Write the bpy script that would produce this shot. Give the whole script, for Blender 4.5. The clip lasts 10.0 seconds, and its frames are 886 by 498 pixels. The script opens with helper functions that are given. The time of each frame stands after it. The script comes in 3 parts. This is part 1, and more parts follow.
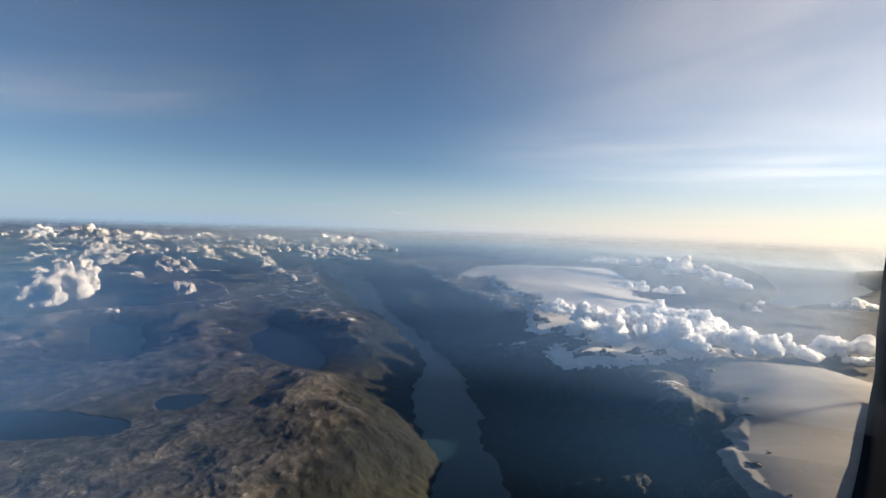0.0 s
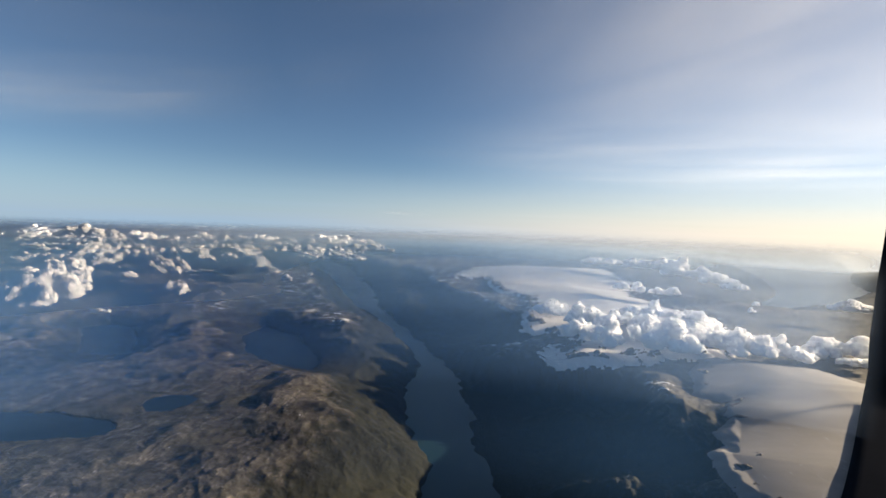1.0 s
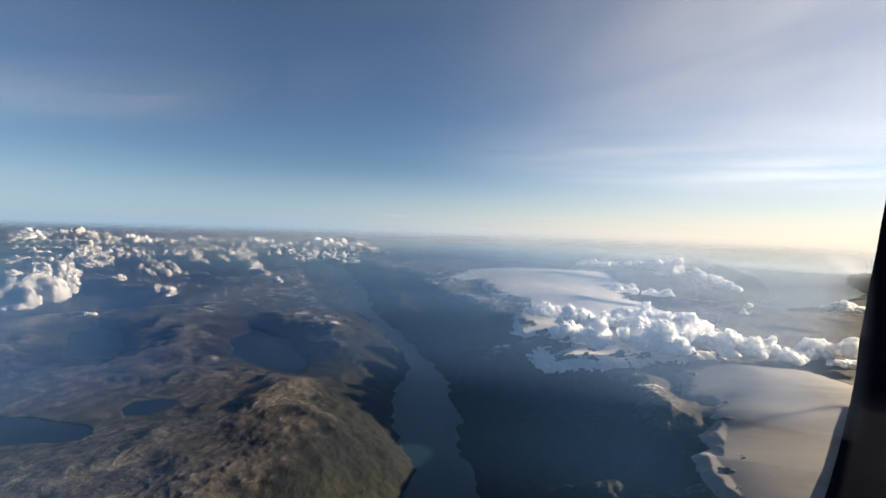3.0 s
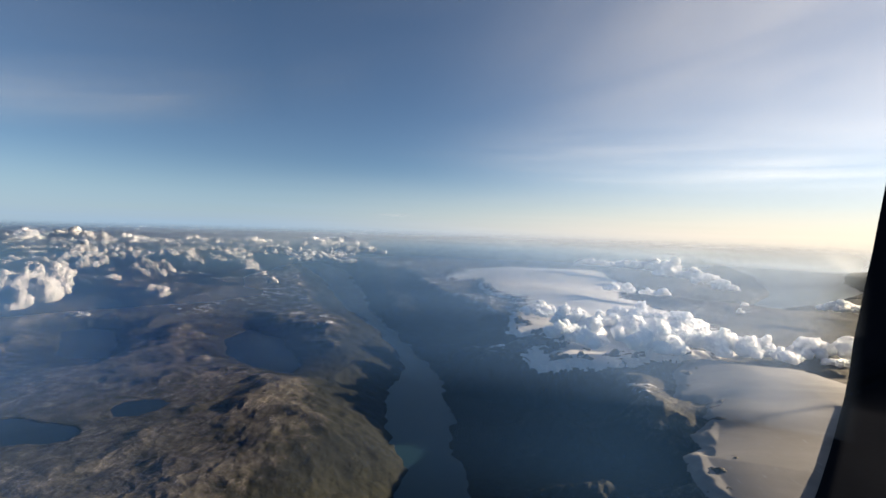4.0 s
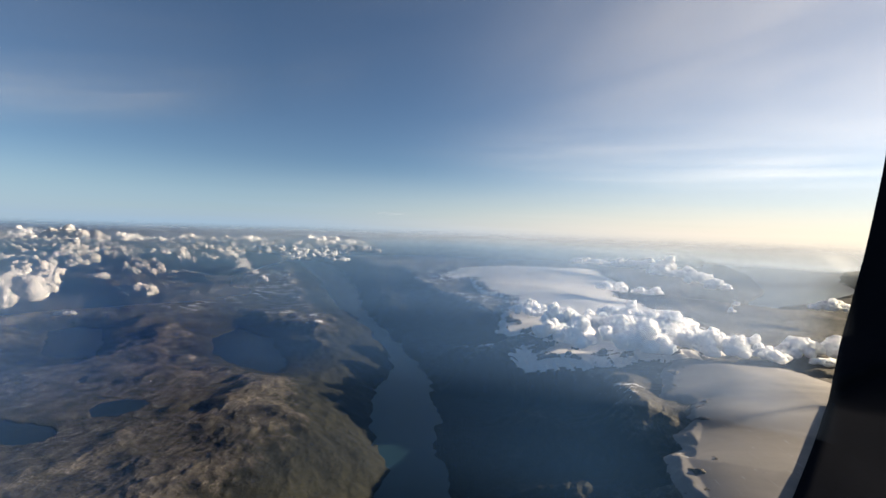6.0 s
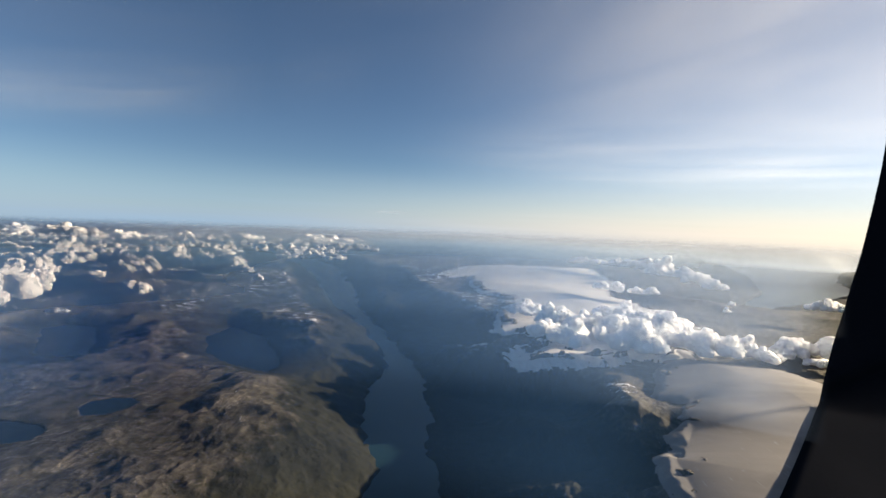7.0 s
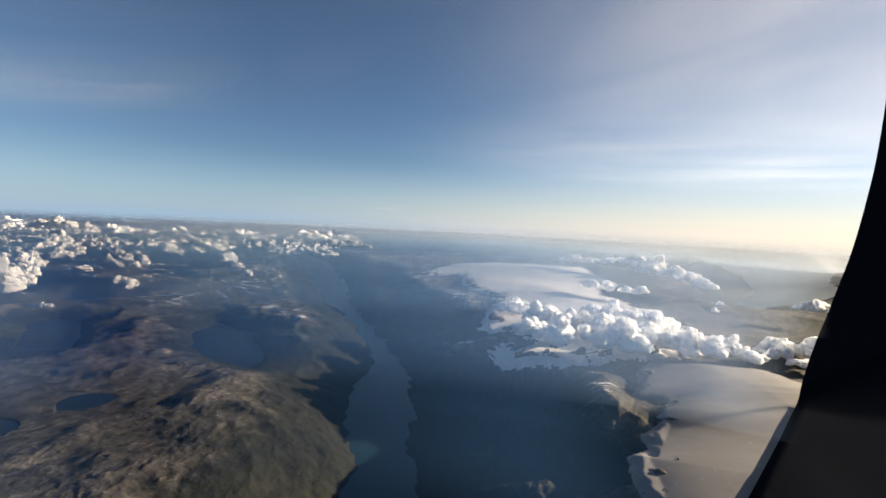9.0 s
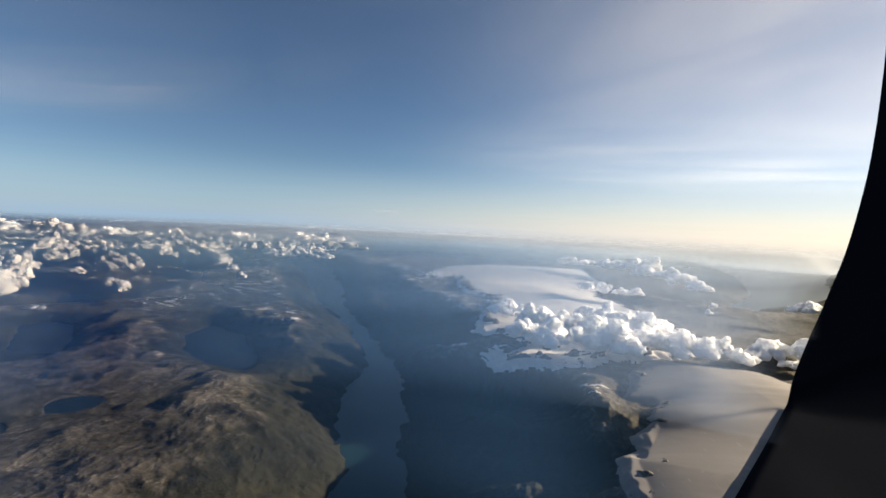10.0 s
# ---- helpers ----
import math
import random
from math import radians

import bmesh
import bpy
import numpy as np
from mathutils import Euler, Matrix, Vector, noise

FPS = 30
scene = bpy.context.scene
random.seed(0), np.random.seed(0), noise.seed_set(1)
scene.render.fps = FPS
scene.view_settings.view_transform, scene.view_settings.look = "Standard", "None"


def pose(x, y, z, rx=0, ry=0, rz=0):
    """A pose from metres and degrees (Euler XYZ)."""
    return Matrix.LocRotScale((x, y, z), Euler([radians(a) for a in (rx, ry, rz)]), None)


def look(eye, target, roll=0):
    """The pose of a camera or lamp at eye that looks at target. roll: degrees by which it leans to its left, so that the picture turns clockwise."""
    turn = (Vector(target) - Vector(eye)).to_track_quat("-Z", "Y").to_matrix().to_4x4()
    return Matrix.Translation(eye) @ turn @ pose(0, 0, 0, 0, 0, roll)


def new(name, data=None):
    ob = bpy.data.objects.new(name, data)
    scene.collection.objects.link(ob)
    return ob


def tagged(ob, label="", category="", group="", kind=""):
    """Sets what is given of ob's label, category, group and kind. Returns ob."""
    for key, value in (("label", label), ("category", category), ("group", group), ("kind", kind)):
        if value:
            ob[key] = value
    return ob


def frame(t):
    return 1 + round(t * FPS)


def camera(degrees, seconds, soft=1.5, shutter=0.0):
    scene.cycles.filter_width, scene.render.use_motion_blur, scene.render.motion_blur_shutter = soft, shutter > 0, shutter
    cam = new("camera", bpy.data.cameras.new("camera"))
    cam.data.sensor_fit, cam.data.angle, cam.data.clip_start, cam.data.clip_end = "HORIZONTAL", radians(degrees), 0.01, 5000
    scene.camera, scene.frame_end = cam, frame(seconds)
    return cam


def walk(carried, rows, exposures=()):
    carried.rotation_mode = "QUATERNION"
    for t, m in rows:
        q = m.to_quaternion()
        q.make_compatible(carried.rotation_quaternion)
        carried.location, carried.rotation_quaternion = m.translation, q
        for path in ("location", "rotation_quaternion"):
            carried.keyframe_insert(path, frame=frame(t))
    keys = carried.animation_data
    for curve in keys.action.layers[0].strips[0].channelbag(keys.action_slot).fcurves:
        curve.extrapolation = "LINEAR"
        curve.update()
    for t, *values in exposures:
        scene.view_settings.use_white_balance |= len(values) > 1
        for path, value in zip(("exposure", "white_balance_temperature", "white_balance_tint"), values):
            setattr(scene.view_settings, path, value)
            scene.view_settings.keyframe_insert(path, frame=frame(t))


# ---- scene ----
# A flight over a fjord, a lake plateau and two ice caps. The land is built at 1:25.
cam = camera(90.0, 10.0)
PATH = [
    (0, (-12.729, -6.979, 217.237), (-12.904, -4.99, 217.124), 2.0),
    (0.5, (-9.167, -5.334, 217.106), (-9.34, -3.345, 216.993), 2.1),
    (1, (-5.633, -3.908, 216.939), (-5.803, -1.918, 216.829), 2.1),
    (1.5, (-2.137, -2.469, 216.762), (-2.305, -0.479, 216.656), 2.2),
    (2, (1.3, -1.199, 216.549), (1.133, 0.791, 216.449), 2.1),
    (2.5, (4.698, 0.04, 216.322), (4.531, 2.031, 216.224), 2.0),
    (4, (14.713, 4.166, 215.927), (14.551, 6.157, 215.827), 1.9),
    (4.5, (18.192, 5.472, 216.02), (18.033, 7.463, 215.917), 1.9),
    (5, (21.775, 6.683, 216.105), (21.618, 8.674, 216.002), 1.9),
    (5.5, (25.347, 7.764, 216.247), (25.19, 9.755, 216.143), 1.9),
    (7, (36.08, 10.318, 217.408), (35.926, 12.309, 217.296), 2.2),
    (7.5, (39.806, 10.925, 217.677), (39.652, 12.916, 217.563), 2.3),
    (8, (43.6, 11.743, 217.949), (43.449, 13.734, 217.831), 2.4),
    (8.5, (47.461, 12.368, 218.199), (47.316, 14.359, 218.074), 2.6),
    (9, (51.098, 12.671, 218.404), (50.955, 14.662, 218.28), 2.7),
    (9.5, (54.589, 12.664, 218.53), (54.449, 14.655, 218.411), 2.7),
    (10, (58.037, 12.73, 218.66), (57.902, 14.722, 218.546), 2.7),
]
walk(cam, [(t, look(eye, target, roll)) for t, eye, target, roll in PATH], [(t, 1.93, 6950, 10) for t in (0, 10)])

# ---- sky and sun ----
SUN_BEARING, SUN_HEIGHT = 68.0, 12.5  # degrees clockwise from +y, degrees up
sun_way = Vector((math.sin(radians(SUN_BEARING)) * math.cos(radians(SUN_HEIGHT)),
                  math.cos(radians(SUN_BEARING)) * math.cos(radians(SUN_HEIGHT)),
                  math.sin(radians(SUN_HEIGHT))))
world = bpy.data.worlds.new("sky")
scene.world = world
world.use_nodes = True
wn = world.node_tree.nodes
sky = wn.new("ShaderNodeTexSky")
sky.sky_type = "NISHITA"
sky.sun_disc = False
sky.sun_elevation, sky.sun_rotation = radians(SUN_HEIGHT), radians(SUN_BEARING)
sky.altitude, sky.air_density, sky.dust_density, sky.ozone_density = 3000, 1.0, 1.1, 3.0
world.node_tree.links.new(sky.outputs[0], wn["Background"].inputs[0])
wn["Background"].inputs[1].default_value = 0.03
sun_data = bpy.data.lights.new("sun", "SUN")
sun_data.energy, sun_data.angle, sun_data.color = 5.0, radians(0.6), (1.0, 0.85, 0.65)
sun = new("sun", sun_data)
sun.matrix_world = look((0, 0, 900), Vector((0, 0, 900)) - sun_way)


# ---- materials ----
def material(name):
    m = bpy.data.materials.new(name)
    m.use_nodes = True
    m.node_tree.nodes.clear()
    return m


class Net:
    """Short hand for building one node tree."""

    def __init__(self, m):
        self.tree = m.node_tree
        self.nodes = m.node_tree.nodes

    def add(self, kind, sockets=None, **props):
        n = self.nodes.new(kind)
        if "operation" in props:
            n.operation = props["operation"]
        if "use_clamp" in props:
            n.use_clamp = props["use_clamp"]
        if "data_type" in props:
            n.data_type = props["data_type"]
        if "interpolation_type" in props:
            n.interpolation_type = props["interpolation_type"]
        for k, v in (sockets or {}).items():
            if isinstance(v, bpy.types.NodeSocket):
                self.tree.links.new(v, n.inputs[k])
            else:
                n.inputs[k].default_value = v
        return n

    def math(self, op, a, b=0.0, clamp=False):
        return self.add("ShaderNodeMath", {0: a, 1: b}, operation=op, use_clamp=clamp).outputs[0]

    def noise(self, vector, scale, detail=6.0, rough=0.6, warp=0.0):
        return self.add("ShaderNodeTexNoise", {"Vector": vector, "Scale": scale, "Detail": detail, "Roughness": rough,
                                               "Distortion": warp}).outputs["Fac"]

    def ramp(self, value, stops):
        n = self.add("ShaderNodeValToRGB", {0: value})
        e = n.color_ramp.elements
        while len(e) < len(stops):
            e.new(0.5)
        for item, (p, c) in zip(e, stops):
            item.position, item.color = p, (c, c, c, 1) if isinstance(c, (int, float)) else (*c, 1)
        return n.outputs[0]

    def mix(self, fac, a, b):
        def col(c):
            return (*c, 1) if isinstance(c, tuple) else c
        return self.add("ShaderNodeMix", {"Factor": fac, 6: col(a), 7: col(b)}, data_type="RGBA").outputs[2]

    def span(self, value, lo, hi, a=0.0, b=1.0):
        return self.add("ShaderNodeMapRange", {0: value, 1: lo, 2: hi, 3: a, 4: b}, interpolation_type="SMOOTHSTEP").outputs[0]

    def bump(self, height, strength, distance, normal=None):
        sockets = {"Height": height, "Strength": strength, "Distance": distance}
        if normal:
            sockets["Normal"] = normal
        return self.add("ShaderNodeBump", sockets).outputs[0]

    def stretch(self, vector, scale, turn=0.0):
        return self.add("ShaderNodeMapping", {"Vector": vector, "Rotation": (0, 0, radians(turn)), "Scale": scale}).outputs[0]

    def out(self, shader):
        self.add("ShaderNodeOutputMaterial", {0: shader})


def land_material():
    m = material("mountain_rock")
    n = Net(m)
    geo = n.add("ShaderNodeNewGeometry")
    pos = geo.outputs["Position"]
    xyz = n.add("ShaderNodeSeparateXYZ", {0: pos})
    slope = n.add("ShaderNodeSeparateXYZ", {0: geo.outputs["Normal"]}).outputs[2]
    broad = n.noise(pos, 0.012, 5, 0.55, 0.6)
    mid = n.noise(pos, 0.07, 8, 0.65, 0.8)
    fine = n.noise(pos, 0.45, 8, 0.7)
    grit = n.noise(pos, 1.6, 6, 0.7)
    streak = n.noise(n.stretch(pos, (0.35, 0.05, 0.1), -38), 1.0, 6, 0.65, 0.5)
    rock = n.mix(n.ramp(mid, [(0.35, 0.0), (0.68, 1.0)]), (0.060, 0.055, 0.050), (0.155, 0.138, 0.122))
    rock = n.mix(n.math("MULTIPLY", n.ramp(streak, [(0.54, 0.0), (0.66, 1.0)]), 0.6), rock, (0.27, 0.24, 0.205))
    rock = n.mix(n.math("MULTIPLY", n.ramp(fine, [(0.42, 0.0), (0.66, 1.0)]), 0.45), rock, (0.040, 0.036, 0.034))
    # pale seams of bare rock along the bedding, broken up
    bed = n.noise(n.stretch(pos, (0.11, 0.018, 0.05), -42), 1.0, 5, 0.6, 0.9)
    seam = n.math("LESS_THAN", n.math("ABSOLUTE", n.math("SUBTRACT", bed, 0.5)), n.span(mid, 0.46, 0.68, 0.0, 0.022))
    rock = n.mix(n.math("MULTIPLY", seam, 0.7), rock, (0.34, 0.30, 0.25))
    joint = n.noise(n.stretch(pos, (0.03, 0.16, 0.05), -30), 1.0, 5, 0.6, 1.2)
    crack = n.math("LESS_THAN", n.math("ABSOLUTE", n.math("SUBTRACT", joint, 0.5)), n.span(fine, 0.4, 0.7, 0.0, 0.018))
    rock = n.mix(n.math("MULTIPLY", crack, 0.7), rock, (0.022, 0.021, 0.020))
    rock = n.mix(n.span(slope, 0.55, 0.88, 0.7, 0.0), rock, (0.030, 0.029, 0.027))
    moss = n.mix(fine, (0.040, 0.038, 0.027), (0.084, 0.075, 0.053))
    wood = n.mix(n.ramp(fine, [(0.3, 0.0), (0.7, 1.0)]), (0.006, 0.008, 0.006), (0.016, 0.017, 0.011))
    green = n.math("MULTIPLY", n.ramp(broad, [(0.40, 0.15), (0.62, 0.85)]), n.span(slope, 0.70, 0.95))
    col = n.mix(green, rock, moss)
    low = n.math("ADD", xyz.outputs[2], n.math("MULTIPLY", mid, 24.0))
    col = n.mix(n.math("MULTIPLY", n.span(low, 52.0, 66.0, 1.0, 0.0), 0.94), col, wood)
    # old snow in hollows of the high ground, more of it further south
    far = n.span(xyz.outputs[1], 420.0, 850.0, 0.0, 0.092)
    for place, reach, more in (((165.0, 480.0, 55.0), 70.0, 0.10), ((20.0, 620.0, 70.0), 60.0, 0.13)):
        spot = n.add("ShaderNodeVectorMath", {0: pos, 1: place}, operation="DISTANCE").outputs["Value"]
        far = n.math("ADD", far, n.span(spot, 15.0, reach, more, 0.0))
    patch = n.noise(n.stretch(pos, (0.04, 0.075, 0.05), 18), 1.0, 9, 0.74, 0.4)
    far = n.math("SUBTRACT", far, n.span(xyz.outputs[0], 260.0, 420.0, 0.0, 0.3))
    snow = n.math("MULTIPLY", n.math("GREATER_THAN", n.math("ADD", patch, far), 0.655), n.span(xyz.outputs[2], 46.0, 54.0))
    col = n.mix(snow, col, (0.74, 0.73, 0.72))
    height = n.math("ADD", n.math("ADD", n.math("MULTIPLY", mid, 2.0), n.math("MULTIPLY", streak, 0.8)), n.math("ADD", fine, n.math("MULTIPLY", grit, 0.35)))
    normal = n.bump(height, 0.75, 1.6)
    b = n.add("ShaderNodeBsdfPrincipled", {"Base Color": col, "Roughness": 0.93, "Normal": normal, "Specular IOR Level": 0.1})
    n.out(b.outputs[0])
    return m


def ice_material(name, dirty, clean):
    m = material(name)
    n = Net(m)
    pos = n.add("ShaderNodeNewGeometry").outputs["Position"]
    drift = n.noise(n.stretch(pos, (0.012, 0.03, 0.02), 35), 1.0, 5, 0.55, 0.8)
    fine = n.noise(pos, 0.35, 8, 0.65)
    crack = n.noise(n.stretch(pos, (0.5, 0.06, 0.2), 60), 1.0, 6, 0.6, 1.0)
    col = n.mix(n.ramp(drift, [(0.35, 0.0), (0.7, 1.0)]), dirty, clean)
    col = n.mix(n.math("MULTIPLY", n.ramp(crack, [(0.62, 0.0), (0.75, 1.0)]), 0.35), col, (0.45, 0.52, 0.60))
    normal = n.bump(n.math("ADD", n.math("MULTIPLY", drift, 0.8), n.math("MULTIPLY", fine, 0.4)), 0.1, 1.0)
    b = n.add("ShaderNodeBsdfPrincipled", {"Base Color": col, "Roughness": 0.7, "Normal": normal, "Specular IOR Level": 0.2})
    n.out(b.outputs[0])
    return m


def water_material(name, deep, shallow, gloss):
    m = material(name)
    n = Net(m)
    pos = n.add("ShaderNodeNewGeometry").outputs["Position"]
    cur = n.noise(pos, 0.012, 3, 0.45, 0.3)
    col = n.mix(n.ramp(cur, [(0.2, 0.0), (0.8, 1.0)]), deep, shallow)
    normal = n.bump(n.noise(pos, 1.4, 5, 0.6), 0.05, 0.1)
    b = n.add("ShaderNodeBsdfPrincipled", {"Base Color": col, "Roughness": 0.35, "IOR": 1.33, "Normal": normal, "Specular IOR Level": gloss})
    n.out(b.outputs[0])
    return m


def cloud_material(name, white):
    m = material(name)
    n = Net(m)
    pos = n.add("ShaderNodeNewGeometry").outputs["Position"]
    lump = n.noise(pos, 0.22, 8, 0.62)
    b = n.add("ShaderNodeBsdfPrincipled", {"Base Color": (white, white, white + 0.005, 1), "Roughness": 1.0, "Specular IOR Level": 0.0, "Subsurface Weight": 1.0,
                                           "Subsurface Radius": (1.0, 1.0, 1.0), "Subsurface Scale": 14.0, "Normal": n.bump(lump, 0.7, 3.0)})
    n.out(b.outputs[0])
    return m


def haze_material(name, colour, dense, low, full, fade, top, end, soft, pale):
    """A thin curtain painted as haze: clear at the ground, full between two heights, clear again above."""
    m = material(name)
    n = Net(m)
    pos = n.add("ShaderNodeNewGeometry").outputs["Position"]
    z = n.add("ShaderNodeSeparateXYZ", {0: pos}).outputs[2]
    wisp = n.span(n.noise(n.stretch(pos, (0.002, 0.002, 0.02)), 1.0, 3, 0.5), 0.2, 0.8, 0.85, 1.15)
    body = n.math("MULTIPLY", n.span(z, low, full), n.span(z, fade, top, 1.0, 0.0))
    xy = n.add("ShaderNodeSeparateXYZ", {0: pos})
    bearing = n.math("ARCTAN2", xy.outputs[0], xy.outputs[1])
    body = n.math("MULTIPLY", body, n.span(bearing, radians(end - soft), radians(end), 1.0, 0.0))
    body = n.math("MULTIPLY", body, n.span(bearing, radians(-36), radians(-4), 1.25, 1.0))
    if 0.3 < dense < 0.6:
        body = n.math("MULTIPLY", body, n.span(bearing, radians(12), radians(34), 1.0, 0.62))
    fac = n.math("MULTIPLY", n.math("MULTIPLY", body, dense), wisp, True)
    # glow painted into the tint: denser, bluer away from the sun, paler toward it
    # away from the sun the tint is lifted to make up for weak light
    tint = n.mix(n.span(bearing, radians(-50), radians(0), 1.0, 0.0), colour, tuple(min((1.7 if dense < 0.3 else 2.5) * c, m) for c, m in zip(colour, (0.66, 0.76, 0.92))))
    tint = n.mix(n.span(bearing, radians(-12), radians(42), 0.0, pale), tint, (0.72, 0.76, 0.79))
    # horizon glow painted in: far curtains turn paler near their top
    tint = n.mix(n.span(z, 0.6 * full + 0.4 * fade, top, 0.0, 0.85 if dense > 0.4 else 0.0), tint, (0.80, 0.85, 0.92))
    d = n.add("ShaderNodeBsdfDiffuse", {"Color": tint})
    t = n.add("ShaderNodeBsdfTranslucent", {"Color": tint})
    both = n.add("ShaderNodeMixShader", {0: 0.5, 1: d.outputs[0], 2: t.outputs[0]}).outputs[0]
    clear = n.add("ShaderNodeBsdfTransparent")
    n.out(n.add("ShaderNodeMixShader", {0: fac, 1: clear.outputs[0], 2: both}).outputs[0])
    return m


def backdrop_material():
    """An emissive curtain painted as bright air at the horizon: bluish away from the sun, pale and warm below it,
    thinning upward.
    """
    m = material("glowing_far_haze")
    n = Net(m)
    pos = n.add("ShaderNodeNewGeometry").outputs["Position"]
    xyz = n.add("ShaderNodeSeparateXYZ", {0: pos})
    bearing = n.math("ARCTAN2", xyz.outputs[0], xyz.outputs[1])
    # the sun's glow is painted into the emission colour by bearing
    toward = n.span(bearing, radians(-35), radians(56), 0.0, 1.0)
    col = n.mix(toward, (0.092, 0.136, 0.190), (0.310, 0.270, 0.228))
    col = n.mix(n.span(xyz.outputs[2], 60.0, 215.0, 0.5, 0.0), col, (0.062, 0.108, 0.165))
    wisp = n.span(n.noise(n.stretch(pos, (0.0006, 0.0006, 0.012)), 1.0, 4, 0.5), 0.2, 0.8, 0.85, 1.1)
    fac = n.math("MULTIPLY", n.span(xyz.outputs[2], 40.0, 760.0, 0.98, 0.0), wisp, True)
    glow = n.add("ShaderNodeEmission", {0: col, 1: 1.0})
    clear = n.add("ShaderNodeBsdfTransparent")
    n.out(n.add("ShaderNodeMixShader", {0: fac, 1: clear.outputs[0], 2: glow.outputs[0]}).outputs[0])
    return m


def cirrus_material(name, dense, lo, hi, along):
    """Ice-cloud fibres, thinning out to the rim of the sheet."""
    m = material(name)
    n = Net(m)
    uv = n.add("ShaderNodeTexCoord").outputs["UV"]
    x = n.add("ShaderNodeSeparateXYZ", {0: uv})
    rim = 1.0
    for axis in (0, 1):
        v = x.outputs[axis]
        rim = n.math("MULTIPLY", n.math("MULTIPLY", n.span(v, 0.0, 0.5), n.span(v, 0.5, 1.0, 1.0, 0.0)), rim)
    fibre = n.noise(n.stretch(uv, (along, along * 5.0, 1.0)), 1.0, 7, 0.55, 0.7)
    veil = n.noise(uv, 2.2, 4, 0.5, 0.5)
    body = n.math("MULTIPLY", n.span(fibre, lo, hi), n.span(veil, 0.25, 0.7, 0.3, 1.0))
    fac = n.math("MULTIPLY", n.math("MULTIPLY", body, rim), dense, True)
    d = n.add("ShaderNodeBsdfDiffuse", {"Color": (0.9, 0.9, 0.9, 1)})
    t = n.add("ShaderNodeBsdfTranslucent", {"Color": (0.95, 0.95, 0.95, 1)})
    both = n.add("ShaderNodeMixShader", {0: 0.6, 1: d.outputs[0], 2: t.outputs[0]})
    clear = n.add("ShaderNodeBsdfTransparent")
    n.out(n.add("ShaderNodeMixShader", {0: fac, 1: clear.outputs[0], 2: both.outputs[0]}).outputs[0])
    return m


def plain_material(name, colour, rough):
    m = material(name)
    n = Net(m)
    pos = n.add("ShaderNodeNewGeometry").outputs["Position"]
    grain = n.noise(pos, 0.3, 6, 0.6)
    col = n.mix(grain, tuple(c * 0.8 for c in colour), tuple(c * 1.2 for c in colour))
    b = n.add("ShaderNodeBsdfPrincipled", {"Base Color": col, "Roughness": rough, "Normal": n.bump(grain, 0.1, 0.5), "Specular IOR Level": 0.0})
    n.out(b.outputs[0])
    return m


# grey copy for the plateau clouds: dimming by haze put into the base colour
ROCK, VAPOUR, DIMMED_VAPOUR = land_material(), cloud_material("cloud_vapour", 0.97), cloud_material("dimmed_cloud_vapour", 0.40)
# the north cap is a much darker grey than the south cap
DARK_ICE = ice_material("dark_ice", (0.150, 0.142, 0.138), (0.215, 0.202, 0.192))
SNOW = ice_material("glacier_snow", (0.62, 0.60, 0.58), (0.78, 0.75, 0.72))
FJORD_WATER = water_material("fjord_water", (0.008, 0.027, 0.034), (0.010, 0.033, 0.040), 0.5)
LAKE_WATER = water_material("lake_water", (0.006, 0.014, 0.026), (0.010, 0.020, 0.034), 0.06)


# ---- noise and outlines over arrays ----
def lattice(seed):
    r = np.random.RandomState(seed)
    a = r.rand(256) * 2 * np.pi
    return r.permutation(256), np.cos(a), np.sin(a)


def gnoise(x, y, seed):
    perm, gx, gy = lattice(seed)
    xi, yi = np.floor(x).astype(int), np.floor(y).astype(int)
    fx, fy = x - xi, y - yi
    u, v = fx * fx * fx * (fx * (fx * 6 - 15) + 10), fy * fy * fy * (fy * (fy * 6 - 15) + 10)

    def corner(i, j):
        h = perm[(perm[(xi + i) & 255] + yi + j) & 255]
        return gx[h] * (fx - i) + gy[h] * (fy - j)
    a = corner(0, 0) * (1 - u) + corner(1, 0) * u
    b = corner(0, 1) * (1 - u) + corner(1, 1) * u
    return (a * (1 - v) + b * v) * 1.5


def fbm(x, y, size, octaves, seed, rough=0.5):
    total, amp, f = 0.0, 1.0, 1.0 / size
    for k in range(octaves):
        total = total + amp * gnoise(x * f + 17.3 * k, y * f - 9.1 * k, seed + k)
        amp, f = amp * rough, f * 2.03
    return total


def ridged(x, y, size, octaves, seed, rough=0.5):
    total, amp, f, weight = 0.0, 1.0, 1.0 / size, 1.0
    for k in range(octaves):
        r = (1 - np.abs(gnoise(x * f + 31.7 * k, y * f + 5.9 * k, seed + k))) ** 2
        total = total + amp * r * weight
        weight = np.clip(r * 1.4, 0, 1)
        amp, f = amp * rough, f * 2.07
    return total


def inside_by(x, y, outline):
    """Metres inside an outline; outside it is minus the distance."""
    best = np.full(x.shape, 1e18)
    odd = np.zeros(x.shape, bool)
    for (ax, ay), (bx, by) in zip(outline, outline[1:] + outline[:1]):
        ex, ey = bx - ax, by - ay
        t = np.clip(((x - ax) * ex + (y - ay) * ey) / (ex * ex + ey * ey + 1e-9), 0, 1)
        best = np.minimum(best, (x - ax - t * ex) ** 2 + (y - ay - t * ey) ** 2)
        if ay != by:
            odd ^= ((ay > y) != (by > y)) & (x < ex * (y - ay) / ey + ax)
    d = np.sqrt(best)
    return np.where(odd, d, -d)


def ease(v, lo, hi):
    t = np.clip((v - lo) / (hi - lo), 0, 1)
    return t * t * (3 - 2 * t)


